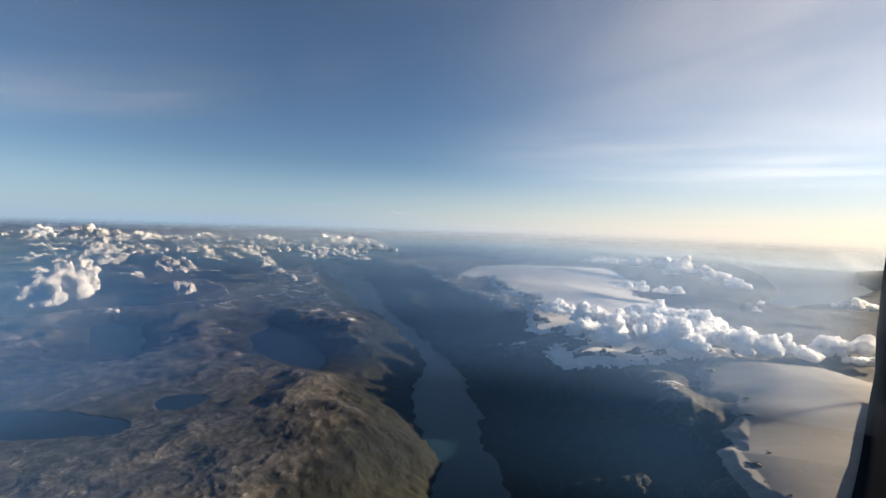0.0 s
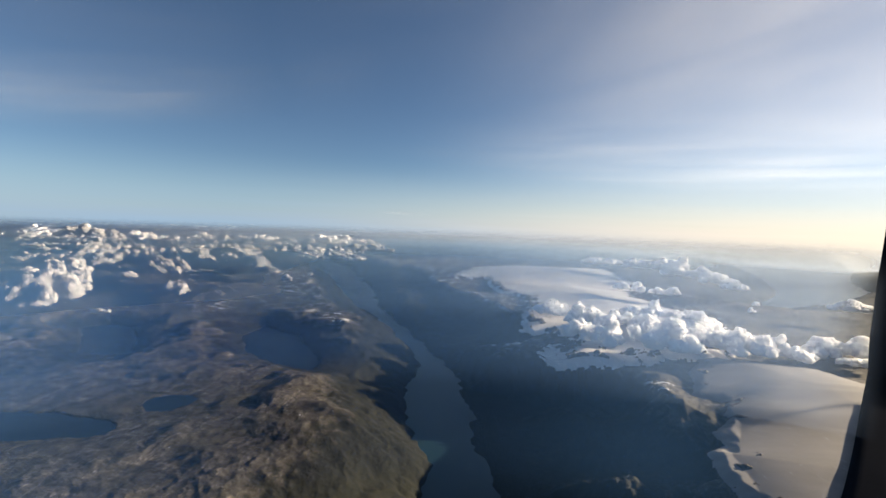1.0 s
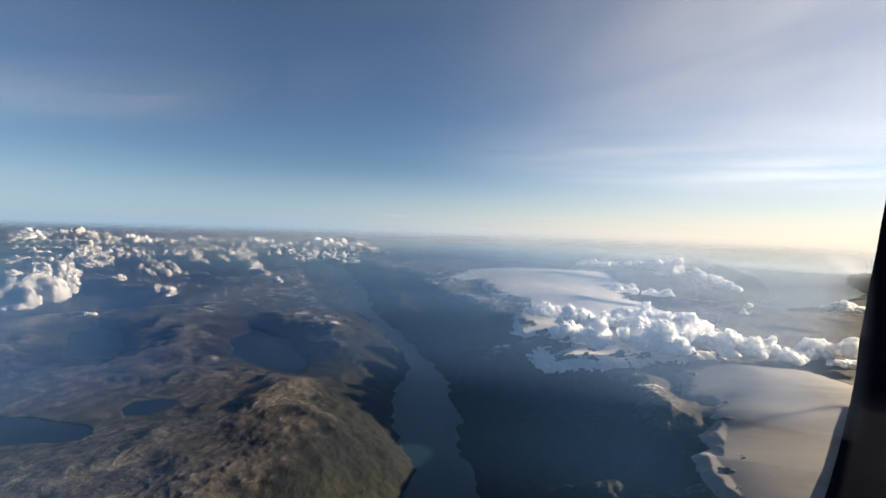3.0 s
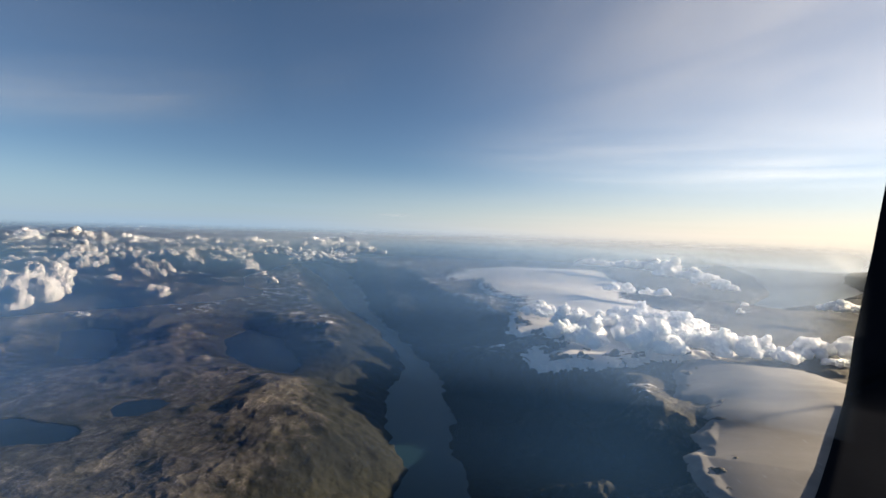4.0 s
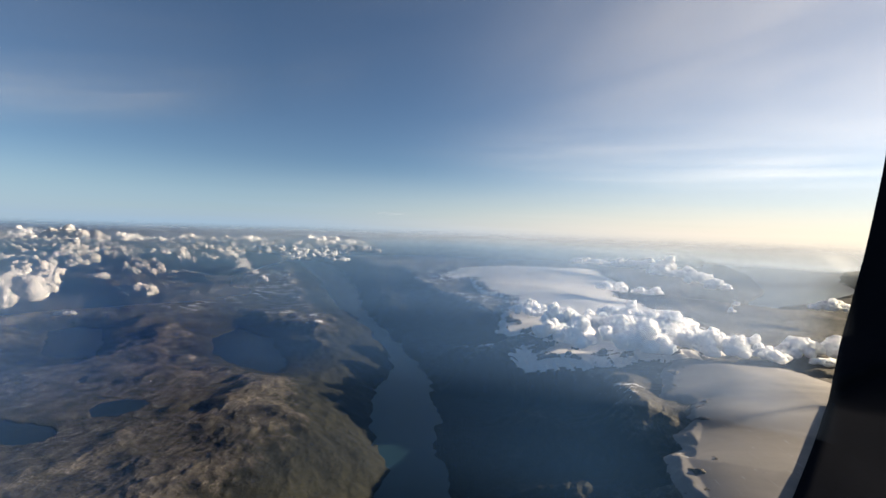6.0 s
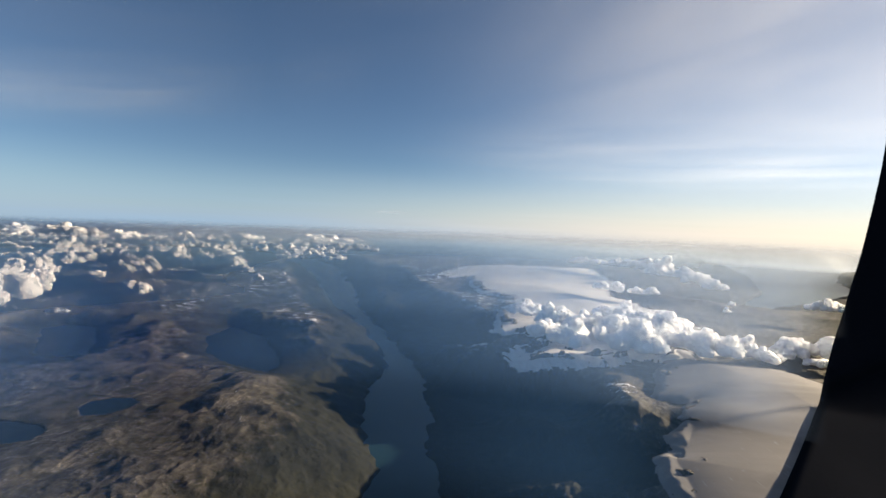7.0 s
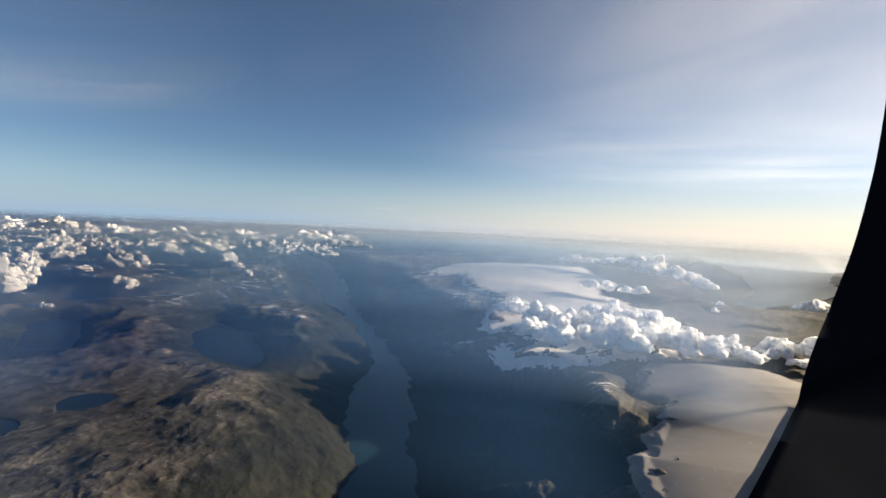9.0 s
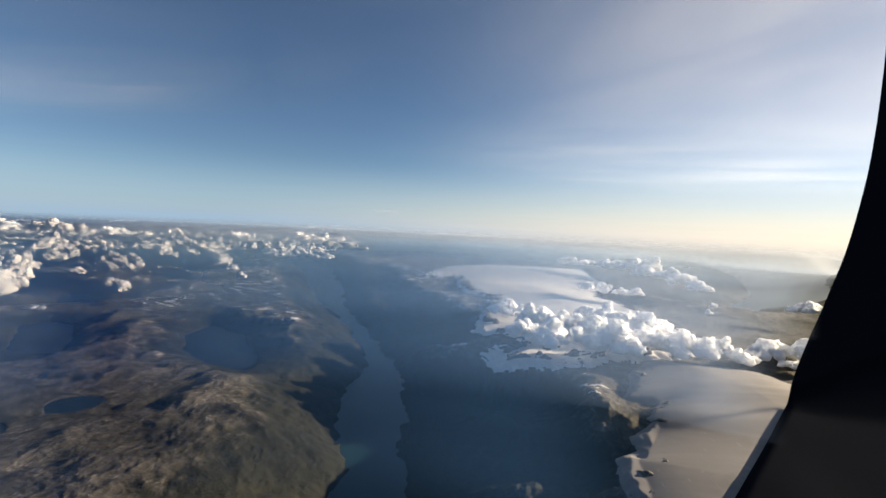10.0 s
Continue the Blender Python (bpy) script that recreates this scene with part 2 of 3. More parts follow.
# ---- the plan ----
FJORD = [(-1300, 2700), (-734, 1930), (-532, 1550), (-379, 1217), (-305, 1081), (-202, 904), (-119, 733), (-87, 613),
         (-92, 522), (-72, 458), (-48, 414), (-38, 376), (-42, 342), (-46, 272), (-60, 0), (-120, -600),
         (10, -600), (38, 0), (32, 281), (18, 350), (-1, 420), (-16, 494), (-29, 579), (-66, 696), (-136, 869),
         (-224, 1016), (-330, 1338), (-590, 1983), (-1150, 2800)]
SOUND = [(690, 1215), (860, 1440), (1129, 1775), (1483, 2488), (1990, 3995), (2300, 5400), (4600, 5000), (3084, 3932),
         (1850, 2380), (1600, 1950), (1100, 1480), (960, 1430), (800, 1260)]
LAKES = {  # outline, level
    "lake_long": ([(-480, 318), (-411, 326), (-363, 332), (-332, 331), (-304, 327), (-285, 317), (-288, 307), (-298, 298),
                   (-318, 293), (-355, 284), (-420, 278), (-480, 290)], 46.0),
    "lake_tarn": ([(-304, 360), (-305, 376), (-289, 386), (-262, 383), (-262, 366), (-270, 353), (-288, 349)], 46.0),
    "lake_square": ([(-525, 527), (-506, 516), (-452, 524), (-487, 579), (-557, 655), (-612, 663), (-622, 630)], 34.0),
    "lake_deep": ([(-371, 649), (-320, 569), (-256, 528), (-207, 515), (-208, 553), (-286, 667), (-367, 714)], 32.0),
    "lake_far": ([(-680, 744), (-611, 746), (-636, 817), (-722, 841), (-731, 810)], 47.0),
}
NORTH_ICE = [(249, 527), (274, 571), (301, 593), (352, 590), (400, 575), (440, 500), (440, 400), (380, 300), (300, 220),
             (220, 170), (150, 170), (149, 220), (167, 274), (174, 297), (180, 331), (221, 383), (231, 420), (254, 451), (227, 461)]
SOUTH_ICE = [(-115, 1350), (-33, 1744), (152, 1884), (519, 1864), (480, 1395), (380, 1118), (420, 861), (430, 690),
             (300, 612), (225, 585), (205, 560), (185, 578), (160, 560), (104, 535), (100, 593), (130, 670), (75, 715),
             (111, 1058), (59, 1089), (15, 1383)]


def ice_top(x, y, outline, base, rise, reach):
    wx, wy = x + 12 * fbm(x, y, 150, 1, 61), y + 12 * fbm(x, y, 150, 1, 67)
    d = inside_by(wx, wy, outline)
    ragged = d + 8 * fbm(x, y, 50, 4, 63, 0.55) + (9 if rise > 12 else 0.8) * (ridged(x + 0.25 * y, y / 4.0, 20, 3, 65, 0.6) - 0.9)
    dome = rise * (1 - np.exp(-np.maximum(d, 0) / reach)) - 0.5 * np.maximum(-ragged, 0)
    return base + dome + 1.2 * fbm(x, y, 140, 2, 71), ragged


def land(x, y):
    """Height of the bare land."""
    wx = x + 14 * fbm(x, y, 90, 4, 11) + 3 * fbm(x, y, 16, 2, 15)
    wy = y + 14 * fbm(x, y, 90, 4, 21) + 3 * fbm(x, y, 16, 2, 25)
    r = np.hypot(x, y)
    # the high ground left and right of the fjord
    fj = -inside_by(wx, wy, FJORD)
    right = ease(x + 0.30 * np.maximum(y - 600, 0), -60, 60)
    high = 50.0 + 6 * fbm(x, y, 260, 3, 31)
    high = high - 22 * ease(x - 0.15 * y, 430, 700) * ease(x, 200, 600)
    high = high + 5 * ease(r, 1800, 4000) * fbm(x, y, 700, 3, 35)
    # relief: rounded hills, hummocks and ledges that run the same way
    u, v = (x * 0.62 + y * 0.78), (-x * 0.78 + y * 0.62)
    calm = 1 - 0.45 * right
    high = high + calm * 3.2 * fbm(wx, wy, 130, 3, 43, 0.5)
    high = high + calm * 1.3 * (ridged(wx, wy, 85, 6, 41, 0.55) - 0.9)
    high = high + 1.15 * (ridged(u / 2.6, v, 30, 6, 47, 0.58) - 0.8)
    high = high + 0.45 * fbm(x, y, 9, 4, 53, 0.65)
    for ax, ay, bx, by, w, rise in ((-186, 390, -120, 372, 16, 4.0), (680, 1090, 980, 1200, 110, 16.0), (560, 1750, 1000, 1560, 190, 20.0), (1250, 1700, 1700, 1650, 160, 16.0), (700, 2300, 1300, 3000, 300, 22.0)):
        ex, ey = bx - ax, by - ay
        t = np.clip(((wx - ax) * ex + (wy - ay) * ey) / (ex * ex + ey * ey), 0, 1)
        high = high + rise * np.exp(-((wx - ax - t * ex) ** 2 + (wy - ay - t * ey) ** 2) / (w * w))
    # fjord walls, cut by gullies
    gully = ridged(wx, wy, 34, 6, 57, 0.62)
    wide = 105.0 * (1 - right) + 190.0 * right
    wall = np.clip(fj / wide, 0, 1) ** (0.80 + 1.3 * right)
    z = high * wall
    z = z + (gully - 1.1) * 1.6 * wall * (1 - wall) * 4 * (0.75 - 0.45 * right)
    # a spur that runs out from the ice, and the side valley south of it
    # third and fourth entries: ridges added to shade the fjord and its bank
    for ax, ay, bx, by, w, rise in ((97, 308, 190, 290, 34, 34), (-20, 560, 150, 490, 40, -18), (176, 400, 182, 505, 26, 12), (104, 425, 84, 482, 25, 20), (15, 615, 90, 640, 46, 44)):
        ex, ey = bx - ax, by - ay
        t = np.clip(((wx - ax) * ex + (wy - ay) * ey) / (ex * ex + ey * ey), 0, 1)
        d = np.hypot(wx - ax - t * ex, wy - ay - t * ey)
        z = z + rise * (1 - 0.25 * t) * np.exp(-(d / w) ** 2) * ease(fj, 0, 30) * (1 + 0.14 * fbm(x, y, 38, 5, 59, 0.6))
    z = np.where(fj > 0, np.maximum(z, 0.3), -np.minimum(-fj * 0.6, 6.0))
    # the sound in the west
    so = -inside_by(wx, wy, SOUND)
    z = np.where(so > 0, z * np.clip(so / 160.0, 0, 1) ** 0.6 + 0.2, -4.0)
    # lake basins with their cliffs
    beds = []
    for outline, level in LAKES.values():
        d = -inside_by(x + 3 * fbm(x, y, 25, 3, 81), y + 3 * fbm(x, y, 25, 3, 85), outline)
        reach = np.maximum((95 if level > 45 else 80) * (1 + 0.6 * fbm(x, y, 70, 3, 87)), 12)
        shore = level + 0.3 + (np.maximum(z, level + 1.0) - level) * np.clip(d / reach, 0, 1) ** (0.9 if level > 45 else 0.75)
        out = ease(d, 0.5 * reach, reach)
        z = np.where((d > 0) & (d < reach), shore * (1 - out) + z * out, z)
        beds.append((d, level))
    for d, level in beds:
        z = np.where(d < 0, level - np.minimum(-d * 0.5, 4.0), z)
    return z


def land_under_ice(x, y):
    z = land(x, y)
    for outline, base, rise, reach in ICE_CAPS:
        top, d = ice_top(x, y, outline, base, rise, reach)
        near = ease(d, -14, 12)
        ribs = ridged((0.8 * x + 0.6 * y) / 4.0, -0.6 * x + 0.8 * y, 15, 4, 95, 0.6)
        rough = base - 1.2 + 5.0 * (ridged(x, y, 40, 5, 91, 0.55) - 0.85) + (7.5 if rise > 12 else 1.2) * (ribs - 0.8) - 0.16 * np.maximum(d - 4, 0)
        z = np.where(z > 0, z * (1 - near) + np.minimum(rough, top + 6) * near, z)
        z = np.where(d > 60, np.minimum(z, top - 3), z)
    return z


ICE_CAPS = ((NORTH_ICE, 57.0, 11.0, 45.0), (SOUTH_ICE, 56.0, 14.0, 110.0))


def fan(front=900, rows=640, near=150.0, far=4950.0):
    """A round grid, fine in the part that is flown over, coarse behind."""
    a = np.concatenate([np.linspace(-64, 64, front, endpoint=False), np.linspace(64, 296, 90, endpoint=False)])
    r = np.concatenate([[1.0, 50.0, 100.0], near * (far / near) ** np.linspace(0, 1, rows)])
    aa, rr = np.meshgrid(np.radians(a), r)
    return 20 + rr * np.sin(aa), rr * np.cos(aa)


def sheet(name, gx, gy, gz, mat, keep=None):
    rows, cols = gx.shape
    idx = np.arange(rows * cols).reshape(rows, cols)
    nxt = np.roll(idx, -1, axis=1)
    quads = np.stack([idx[:-1], idx[1:], nxt[1:], nxt[:-1]], axis=-1).reshape(-1, 4)
    co = np.stack([gx.ravel(), gy.ravel(), gz.ravel()], axis=1)
    if keep is not None:
        quads = quads[keep.ravel()[quads].any(axis=1)]
        used = np.unique(quads)
        back = np.zeros(rows * cols, int)
        back[used] = np.arange(len(used))
        co, quads = co[used], back[quads]
    me = bpy.data.meshes.new(name)
    me.vertices.add(len(co))
    me.vertices.foreach_set("co", co.astype(np.float32).ravel())
    me.loops.add(quads.size)
    me.loops.foreach_set("vertex_index", quads.astype(np.int32).ravel())
    me.polygons.add(len(quads))
    me.polygons.foreach_set("loop_start", np.arange(0, quads.size, 4, dtype=np.int32))
    me.polygons.foreach_set("use_smooth", np.ones(len(quads), bool))
    me.update(calc_edges=True)
    me.materials.append(mat)
    return new(name, me)


# ---- land, ice and water ----
GX, GY = fan()
GZ = land_under_ice(GX, GY)
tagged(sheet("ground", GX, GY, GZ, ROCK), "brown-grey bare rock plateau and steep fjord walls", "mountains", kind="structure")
for skin, (outline, base, rise, reach) in zip((DARK_ICE, SNOW), ICE_CAPS):
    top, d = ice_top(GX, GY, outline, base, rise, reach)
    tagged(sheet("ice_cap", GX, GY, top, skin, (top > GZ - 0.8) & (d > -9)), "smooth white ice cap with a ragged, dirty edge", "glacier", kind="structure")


def disc(name, radius, z, mat):
    bm = bmesh.new()
    rings = []
    for r in (radius * 0.02, radius * 0.1, radius * 0.35, radius):
        rings.append([bm.verts.new((20 + r * math.sin(a), r * math.cos(a), z)) for a in (2 * math.pi * k / 96 for k in range(96))])
    bm.faces.new(rings[0])
    for a, b in zip(rings, rings[1:]):
        for k in range(96):
            bm.faces.new((a[k], b[k], b[(k + 1) % 96], a[(k + 1) % 96]))
    bmesh.ops.recalc_face_normals(bm, faces=bm.faces)
    me = bpy.data.meshes.new(name)
    bm.to_mesh(me)
    bm.free()
    me.materials.append(mat)
    return new(name, me)


tagged(disc("fjord_water", 4950, 0.0, FJORD_WATER), "calm blue-green fjord water", "water", kind="structure")
for outline, level in LAKES.values():
    name = "lake"
    bm = bmesh.new()
    cx, cy = (sum(p[i] for p in outline) / len(outline) for i in (0, 1))
    ring = [bm.verts.new((x + 7 * (x - cx) / math.hypot(x - cx, y - cy), y + 7 * (y - cy) / math.hypot(x - cx, y - cy), level)) for x, y in outline]
    face = bm.faces.new(ring)
    if face.normal.z < 0:
        face.normal_flip()
    bmesh.ops.triangulate(bm, faces=[face])
    me = bpy.data.meshes.new(name)
    bm.to_mesh(me)
    bm.free()
    me.materials.append(LAKE_WATER)
    tagged(new(name, me), "dark still mountain lake in a rock basin", "lake", kind="structure")


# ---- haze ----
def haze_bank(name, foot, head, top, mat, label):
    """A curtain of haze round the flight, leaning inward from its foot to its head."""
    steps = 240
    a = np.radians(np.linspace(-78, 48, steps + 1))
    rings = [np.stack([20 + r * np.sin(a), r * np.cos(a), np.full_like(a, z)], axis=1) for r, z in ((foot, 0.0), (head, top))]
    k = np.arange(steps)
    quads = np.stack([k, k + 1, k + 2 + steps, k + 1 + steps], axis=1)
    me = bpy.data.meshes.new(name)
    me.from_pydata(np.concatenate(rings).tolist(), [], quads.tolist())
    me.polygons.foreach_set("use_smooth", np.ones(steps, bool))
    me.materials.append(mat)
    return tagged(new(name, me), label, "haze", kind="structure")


# tint and pale hold painted airlight, stronger on the farther curtains
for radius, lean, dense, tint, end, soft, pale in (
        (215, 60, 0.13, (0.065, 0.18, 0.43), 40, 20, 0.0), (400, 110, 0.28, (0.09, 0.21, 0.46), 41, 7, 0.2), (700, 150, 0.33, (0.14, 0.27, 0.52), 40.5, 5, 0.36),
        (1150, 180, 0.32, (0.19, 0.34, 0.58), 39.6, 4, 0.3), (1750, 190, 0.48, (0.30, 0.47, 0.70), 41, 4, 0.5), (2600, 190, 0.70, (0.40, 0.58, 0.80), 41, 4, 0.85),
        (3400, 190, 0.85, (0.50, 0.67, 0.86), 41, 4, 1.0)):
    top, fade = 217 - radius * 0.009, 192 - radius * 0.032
    haze_bank("haze", radius + lean, radius - lean, top, haze_material("thin_painted_haze", tint, dense, 35.0, min(118.0, fade - 8), fade, top, end, soft, pale), "painted curtain of thin blue summer haze over the land")
haze_bank("backdrop", 3900, 3900, 1000, backdrop_material(), "glowing backdrop painted as pale haze along the far horizon")


# ---- clouds ----
def unit_ball(level):
    bm = bmesh.new()
    bmesh.ops.create_icosphere(bm, subdivisions=level, radius=1.0)
    v = np.array([p.co[:] for p in bm.verts])
    f = np.array([[q.index for q in p.verts] for p in bm.faces])
    bm.free()
    return v, f


BALLS = {k: unit_ball(k) for k in (1, 2)}
HEAPS = []


def cumulus(seed, length, width, height, turn, fine):
    """A solid heap of billows on a flat base, longest along its own x, with smaller billows budding from each one."""
    r = np.random.RandomState(seed)
    radius = 0.25 * height
    many = int(np.clip(0.36 * length * width / radius ** 2, 9, 64))
    a, q = r.uniform(0, 2 * math.pi, many), np.sqrt((np.arange(many) + 0.5) / many)
    hump = 0.62 + 0.38 * np.sin(a * 3 + r.uniform(0, 6)) * np.sin(5 * q + r.uniform(0, 6)) + r.uniform(-0.15, 0.2, many)
    lift = r.uniform(0, 1, many) ** 0.6 * np.clip(hump, 0.25, 1) * (1 - q ** 2.2) * (height - radius)
    c = np.stack([0.46 * length * q * np.cos(a), 0.46 * width * q * np.sin(a), lift], axis=1)
    size = radius * r.uniform(0.8, 1.35, many) * (1 - 0.35 * lift / height) * (1 - 0.25 * q)
    shells = [(2, c, size)]
    for step, (buds, share) in enumerate(((11, 0.46), (7, 0.5), (5, 0.5))[:fine + 1]):
        d = r.normal(0, 1, (len(c), buds, 3))
        d /= np.linalg.norm(d, axis=2, keepdims=True) + 1e-6
        d[..., 2] = np.where(d[..., 2] < -0.25, -d[..., 2], d[..., 2])
        c = (c[:, None] + d * size[:, None, None] * 0.84).reshape(-1, 3)
        size = (size[:, None] * share * r.uniform(0.65, 1.25, (len(size), buds))).ravel()
        shells.append((1, c, size))
    verts, faces, count = [], [], 0
    for level, c, size in shells:
        v, f = BALLS[level]
        verts.append((c[:, None] + v[None] * size[:, None, None]).reshape(-1, 3))
        faces.append((f[None] + count + len(v) * np.arange(len(c))[:, None, None]).reshape(-1, 3))
        count += len(v) * len(c)
    q, f = np.concatenate(verts), np.concatenate(faces)
    q[:, 2] = np.where(q[:, 2] < 0, q[:, 2] * 0.22, q[:, 2])
    cs, sn = math.cos(radians(turn)), math.sin(radians(turn))
    q = np.stack([q[:, 0] * cs - q[:, 1] * sn, q[:, 0] * sn + q[:, 1] * cs, q[:, 2]], axis=1)
    me = bpy.data.meshes.new("cloud")
    me.vertices.add(len(q))
    me.vertices.foreach_set("co", q.astype(np.float32).ravel())
    me.loops.add(f.size)
    me.loops.foreach_set("vertex_index", f.astype(np.int32).ravel())
    me.polygons.add(len(f))
    me.polygons.foreach_set("loop_start", np.arange(0, f.size, 3, dtype=np.int32))
    me.update(calc_edges=True)
    return me


def cloud(seed, x, y, z, length, width, height, turn, label, group, grain=34.0, fine=1, vapour=None):
    me = cumulus(seed, length, width, height, turn, fine)
    me.materials.append(vapour or VAPOUR)
    ob = new("cumulus_cloud", me)
    ob.location = (x, y, z)
    skin = ob.modifiers.new("skin", "REMESH")
    skin.mode, skin.voxel_size, skin.use_smooth_shade = "VOXEL", height / grain, True
    HEAPS.append(ob)
    return tagged(ob, label, "cloud", group)


def main_piece(me):
    """The largest connected piece of a mesh, as a new mesh."""
    n, p = len(me.vertices), len(me.polygons)
    ends = np.zeros(len(me.edges) * 2, np.int32)
    me.edges.foreach_get("vertices", ends)
    ends = ends.reshape(-1, 2)
    mark = np.arange(n)
    while True:
        low = np.minimum(mark[ends[:, 0]], mark[ends[:, 1]])
        fresh = mark.copy()
        np.minimum.at(fresh, mark[ends[:, 0]], low)
        np.minimum.at(fresh, mark[ends[:, 1]], low)
        fresh = fresh[fresh[fresh]]
        if (fresh == mark).all():
            break
        mark = fresh
    keep = mark == np.bincount(mark).argmax()
    co = np.zeros(n * 3, np.float32)
    me.vertices.foreach_get("co", co)
    quads = np.zeros(len(me.loops), np.int32)
    me.loops.foreach_get("vertex_index", quads)
    quads = quads.reshape(p, -1)
    quads = quads[keep[quads[:, 0]]]
    back = np.cumsum(keep) - 1
    out = bpy.data.meshes.new("cloud")
    out.vertices.add(int(keep.sum()))
    out.vertices.foreach_set("co", co.reshape(-1, 3)[keep].ravel())
    out.loops.add(quads.size)
    out.loops.foreach_set("vertex_index", back[quads].astype(np.int32).ravel())
    out.polygons.add(len(quads))
    out.polygons.foreach_set("loop_start", np.arange(0, quads.size, quads.shape[1], dtype=np.int32))
    out.polygons.foreach_set("use_smooth", np.ones(len(quads), bool))
    out.update(calc_edges=True)
    out.materials.append(me.materials[0])
    return out


def settle_clouds():
    """Merge the billows of every heap into one plain skin."""
    deps = bpy.context.evaluated_depsgraph_get()
    skins = [main_piece(bpy.data.meshes.new_from_object(ob.evaluated_get(deps))) for ob in HEAPS]
    for ob, me in zip(HEAPS, skins):
        ob.modifiers.clear()
        ob.data = me


BANK = "white cumulus with sunlit tops above the ice edge"
for k, (x, y, z, a, b, h, turn) in enumerate((
        (131, 610, 72, 64, 50, 30, 30), (166, 590, 72, 64, 56, 38, 10), (193, 566, 71, 62, 50, 42, 0), (244, 590, 70, 72, 56, 42, -10),
        (298, 614, 68, 74, 56, 36, -10), (345, 600, 66, 78, 56, 44, -10), (387, 616, 66, 48, 40, 36, 0), (127, 770, 74, 74, 80, 24, 70),
        (267, 741, 74, 120, 80, 34, -20), (321, 715, 70, 110, 60, 34, -20), (220, 665, 74, 110, 70, 40, 0), (300, 670, 72, 110, 60, 38, -10),
        (160, 690, 74, 86, 66, 32, 40))):
    cloud(200 + k, x, y, z, a, b, h, turn, BANK, "cloud bank over the ice", 46.0, 2)
for k, (x, y, z, a, b, h, turn) in enumerate((
        (340, 1075, 80, 60, 36, 26, -30), (368, 1045, 80, 56, 34, 28, -20), (398, 1030, 80, 44, 30, 22, 0), (426, 1020, 80, 46, 30, 24, 0),
        (637, 1590, 92, 150, 90, 60, -40), (677, 1507, 92, 150, 90, 66, -50), (613, 1210, 88, 90, 60, 38, -50), (614, 1140, 86, 66, 46, 34, -40),
        (546, 1604, 96, 150, 80, 40, 0), (426, 1669, 96, 190, 60, 30, 0), (600, 1400, 90, 110, 70, 50, -60), (650, 1330, 90, 110, 60, 46, -60),
        (498, 855, 76, 17, 13, 13, 30), (509, 864, 88, 15, 11, 12, 30), (401, 592, 62, 52, 36, 22, -25), (464, 626, 62, 62, 42, 34, 10), (505, 633, 60, 64, 50, 42, 0),
        (403, 626, 62, 32, 26, 18, 0), (743, 942, 76, 100, 40, 26, 0), (470, 585, 60, 46, 30, 16, -20))):
    cloud(300 + k, x, y, z, a, b, h, turn, "small white cumulus drifting beyond the ice cap", "far clouds in the west", 30.0)
for k, (x, y, z, a, b, h, turn) in enumerate((
        (-591, 534, 98, 110, 84, 74, 0), (-640, 600, 98, 90, 70, 50, 0), (-706, 687, 98, 110, 84, 54, 0), (-760, 760, 98, 120, 70, 44, 20), (-967, 1001, 100, 180, 120, 70, 0), (-900, 920, 100, 120, 70, 40, 0),
        (-1538, 1600, 108, 280, 170, 84, 0), (-656, 857, 100, 120, 74, 40, 0), (-738, 1064, 100, 140, 80, 46, 0), (-655, 1052, 100, 110, 76, 44, 0),
        (-572, 1034, 100, 96, 66, 56, 0), (-483, 947, 98, 80, 44, 20, -20), (-372, 832, 98, 44, 20, 24, 35), (-340, 850, 106, 18, 10, 8, 35),
        (-468, 632, 98, 42, 36, 30, 0), (-546, 581, 74, 36, 22, 8, 0), (-670, 837, 98, 40, 34, 18, 0), (-664, 769, 98, 44, 30, 16, 0),
        (-664, 1663, 108, 110, 80, 50, 0), (-581, 1419, 104, 34, 24, 18, 0), (-1095, 1335, 104, 90, 50, 28, 0), (-1039, 1454, 104, 110, 60, 34, 0),
        (-998, 1530, 106, 130, 70, 36, 0), (-1250, 1200, 102, 240, 120, 50, 0), (-1150, 1050, 100, 170, 90, 40, 0), (-860, 1230, 102, 120, 50, 20, 0))):
    cloud(400 + k, x, y, z, a, b, h, turn, "fair-weather cumulus with grey base over the plateau", "clouds over the plateau", 36.0 if k < 6 else 28.0, 2 if k < 6 else 1, DIMMED_VAPOUR)
rs = np.random.RandomState(7)
for k in range(110):
    r = 1300 + 1700 * rs.uniform(0, 1)
    a = radians(rs.uniform(-50, -14 - 6 * (r > 3000)))
    size = rs.uniform(50, 120) * (0.6 + r / 3000)
    cloud(500 + k, 20 + r * math.sin(a), r * math.cos(a), 108, size * 2.0, size * 1.1, min(size * rs.uniform(0.2, 0.36), 62), rs.uniform(-20, 20),
          "distant cumulus in the field over the far plateau", "far field of clouds", 9.0, 0, DIMMED_VAPOUR if r < 2200 else VAPOUR)
settle_clouds()


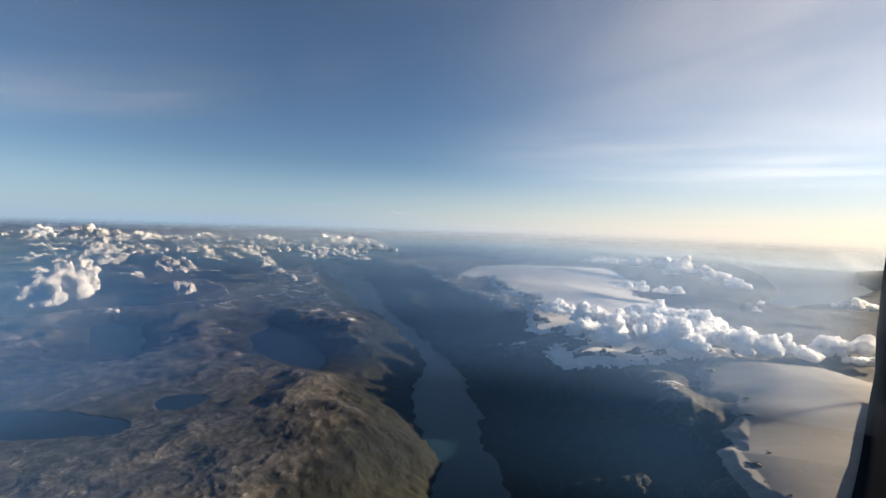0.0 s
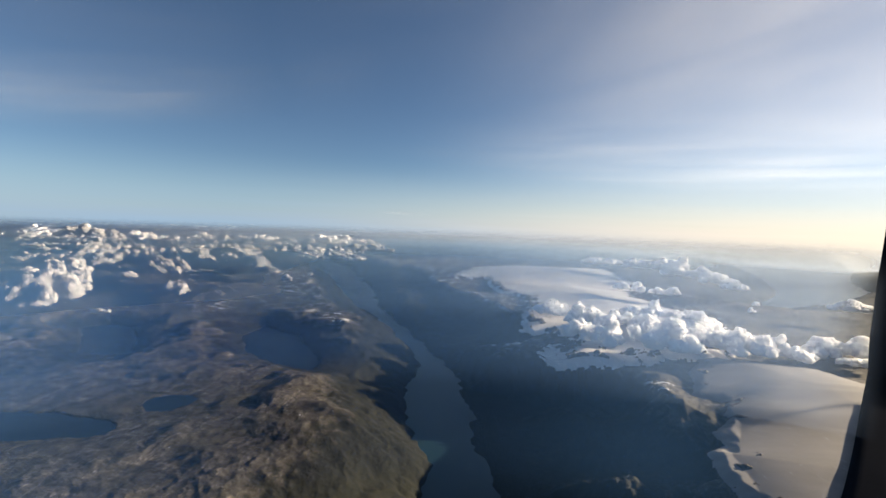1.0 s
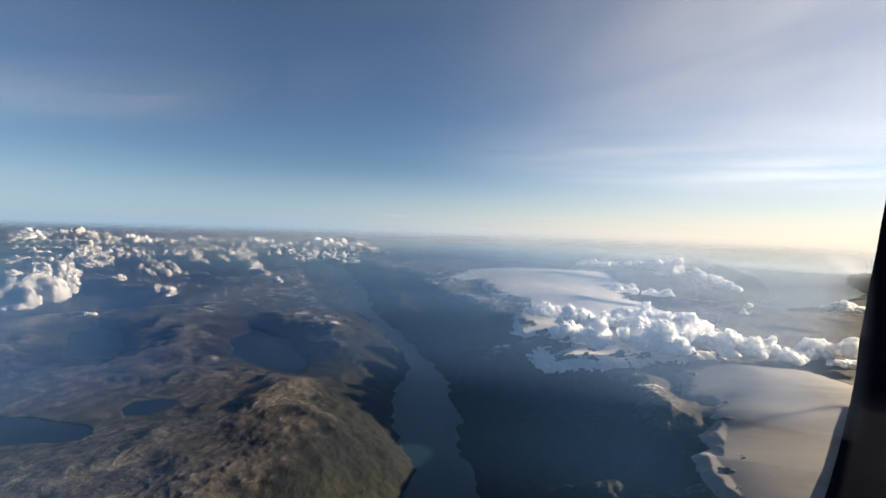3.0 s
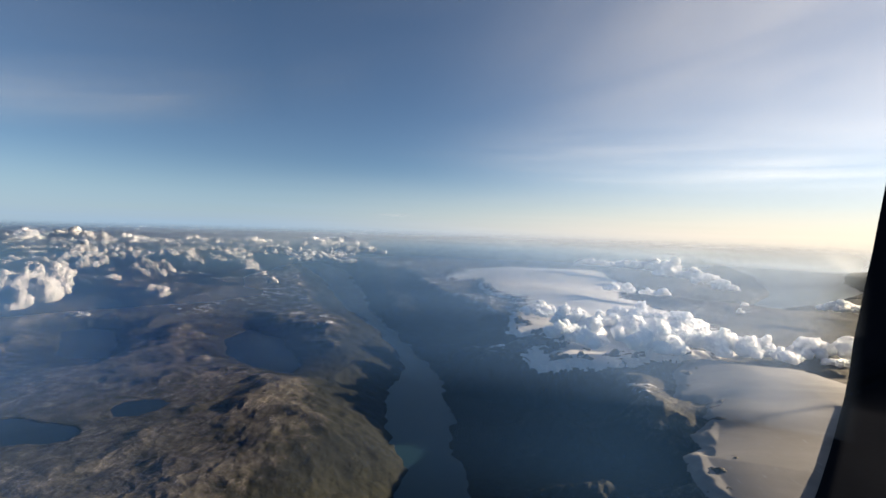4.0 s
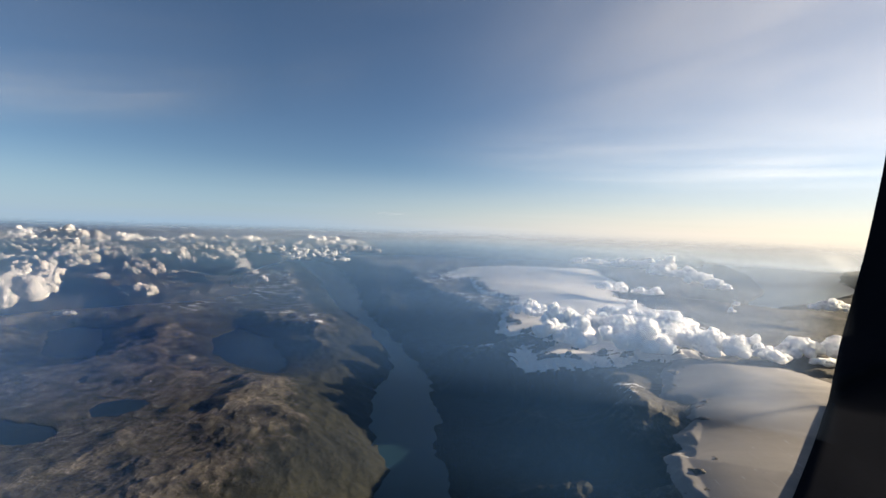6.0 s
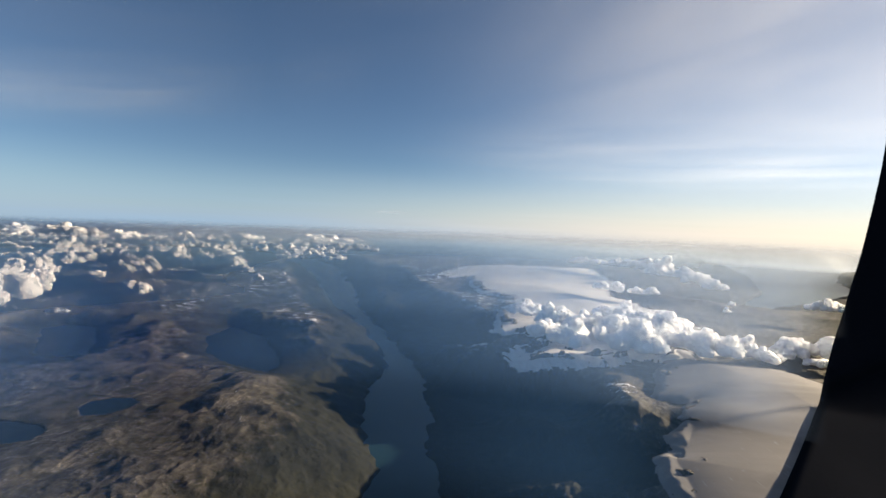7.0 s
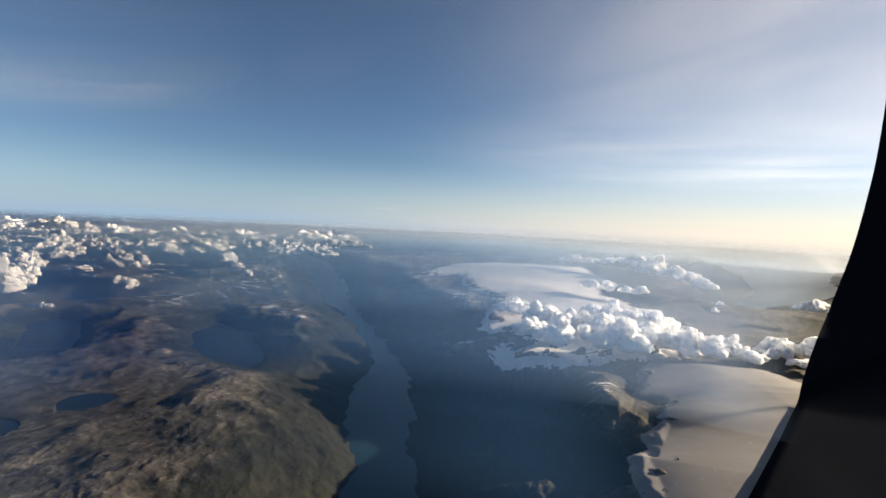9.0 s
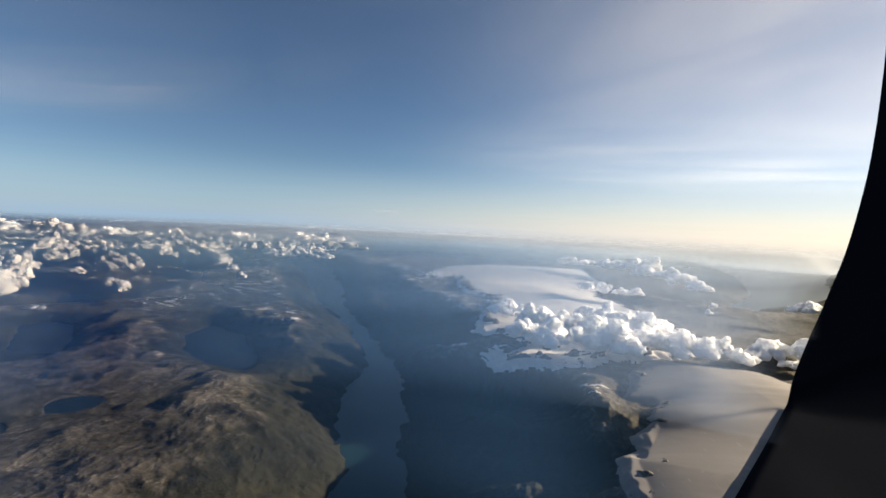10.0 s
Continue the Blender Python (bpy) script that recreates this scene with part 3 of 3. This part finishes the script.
# ---- high ice clouds ----
def cirrus(bearing, height, wide, tall, lean, bow, dense, lo, hi, along, label):
    """A sheet of ice cloud on the far sky: bearing and height of its middle and its size, in degrees."""
    bm = bmesh.new()
    uv = bm.loops.layers.uv.new("UVMap")
    nx, ny = 30, 10
    cs, sn = math.cos(radians(lean)), math.sin(radians(lean))
    grid = []
    for i in range(nx + 1):
        row = []
        for j in range(ny + 1):
            u, v = (i / nx - 0.5) * wide, (j / ny - 0.5) * tall + bow * (2 * i / nx - 1) ** 2
            az, el = radians(bearing + u * cs - v * sn), radians(height + u * sn + v * cs)
            row.append(bm.verts.new((20 + 4900 * math.sin(az) * math.cos(el), 4900 * math.cos(az) * math.cos(el), 217 + 4900 * math.sin(el))))
        grid.append(row)
    for i in range(nx):
        for j in range(ny):
            f = bm.faces.new((grid[i][j], grid[i + 1][j], grid[i + 1][j + 1], grid[i][j + 1]))
            f.smooth = True
            for loop, (p, q) in zip(f.loops, ((i, j), (i + 1, j), (i + 1, j + 1), (i, j + 1))):
                loop[uv].uv = (p / nx, q / ny)
    me = bpy.data.meshes.new("cirrus")
    bm.to_mesh(me)
    bm.free()
    me.materials.append(cirrus_material("ice_fibres", dense, lo, hi, along))
    return tagged(new("cirrus_cloud", me), label, "cloud", "high ice clouds")


cirrus(-40, 12.5, 56, 8, 10, 1.0, 0.45, 0.0, 1.0, 1.2, "long thin streak of white cirrus")
cirrus(28, 8.0, 90, 11, -1, 0.5, 0.34, -0.1, 1.05, 1.8, "broad bright cirrus streaks toward the sun")
cirrus(46, 24, 120, 60, 10, 0.0, 0.36, -0.6, 1.0, 1.0, "thin grey-white veil of high cirrus")
cirrus(-34, 24, 90, 34, 8, 0.0, 0.08, 0.0, 0.9, 1.4, "faint lilac-grey veil of high cirrus")
cirrus(-11, 1.3, 8, 0.7, 2, 0.0, 0.7, 0.3, 0.6, 2.0, "small low streak of cloud at the horizon")


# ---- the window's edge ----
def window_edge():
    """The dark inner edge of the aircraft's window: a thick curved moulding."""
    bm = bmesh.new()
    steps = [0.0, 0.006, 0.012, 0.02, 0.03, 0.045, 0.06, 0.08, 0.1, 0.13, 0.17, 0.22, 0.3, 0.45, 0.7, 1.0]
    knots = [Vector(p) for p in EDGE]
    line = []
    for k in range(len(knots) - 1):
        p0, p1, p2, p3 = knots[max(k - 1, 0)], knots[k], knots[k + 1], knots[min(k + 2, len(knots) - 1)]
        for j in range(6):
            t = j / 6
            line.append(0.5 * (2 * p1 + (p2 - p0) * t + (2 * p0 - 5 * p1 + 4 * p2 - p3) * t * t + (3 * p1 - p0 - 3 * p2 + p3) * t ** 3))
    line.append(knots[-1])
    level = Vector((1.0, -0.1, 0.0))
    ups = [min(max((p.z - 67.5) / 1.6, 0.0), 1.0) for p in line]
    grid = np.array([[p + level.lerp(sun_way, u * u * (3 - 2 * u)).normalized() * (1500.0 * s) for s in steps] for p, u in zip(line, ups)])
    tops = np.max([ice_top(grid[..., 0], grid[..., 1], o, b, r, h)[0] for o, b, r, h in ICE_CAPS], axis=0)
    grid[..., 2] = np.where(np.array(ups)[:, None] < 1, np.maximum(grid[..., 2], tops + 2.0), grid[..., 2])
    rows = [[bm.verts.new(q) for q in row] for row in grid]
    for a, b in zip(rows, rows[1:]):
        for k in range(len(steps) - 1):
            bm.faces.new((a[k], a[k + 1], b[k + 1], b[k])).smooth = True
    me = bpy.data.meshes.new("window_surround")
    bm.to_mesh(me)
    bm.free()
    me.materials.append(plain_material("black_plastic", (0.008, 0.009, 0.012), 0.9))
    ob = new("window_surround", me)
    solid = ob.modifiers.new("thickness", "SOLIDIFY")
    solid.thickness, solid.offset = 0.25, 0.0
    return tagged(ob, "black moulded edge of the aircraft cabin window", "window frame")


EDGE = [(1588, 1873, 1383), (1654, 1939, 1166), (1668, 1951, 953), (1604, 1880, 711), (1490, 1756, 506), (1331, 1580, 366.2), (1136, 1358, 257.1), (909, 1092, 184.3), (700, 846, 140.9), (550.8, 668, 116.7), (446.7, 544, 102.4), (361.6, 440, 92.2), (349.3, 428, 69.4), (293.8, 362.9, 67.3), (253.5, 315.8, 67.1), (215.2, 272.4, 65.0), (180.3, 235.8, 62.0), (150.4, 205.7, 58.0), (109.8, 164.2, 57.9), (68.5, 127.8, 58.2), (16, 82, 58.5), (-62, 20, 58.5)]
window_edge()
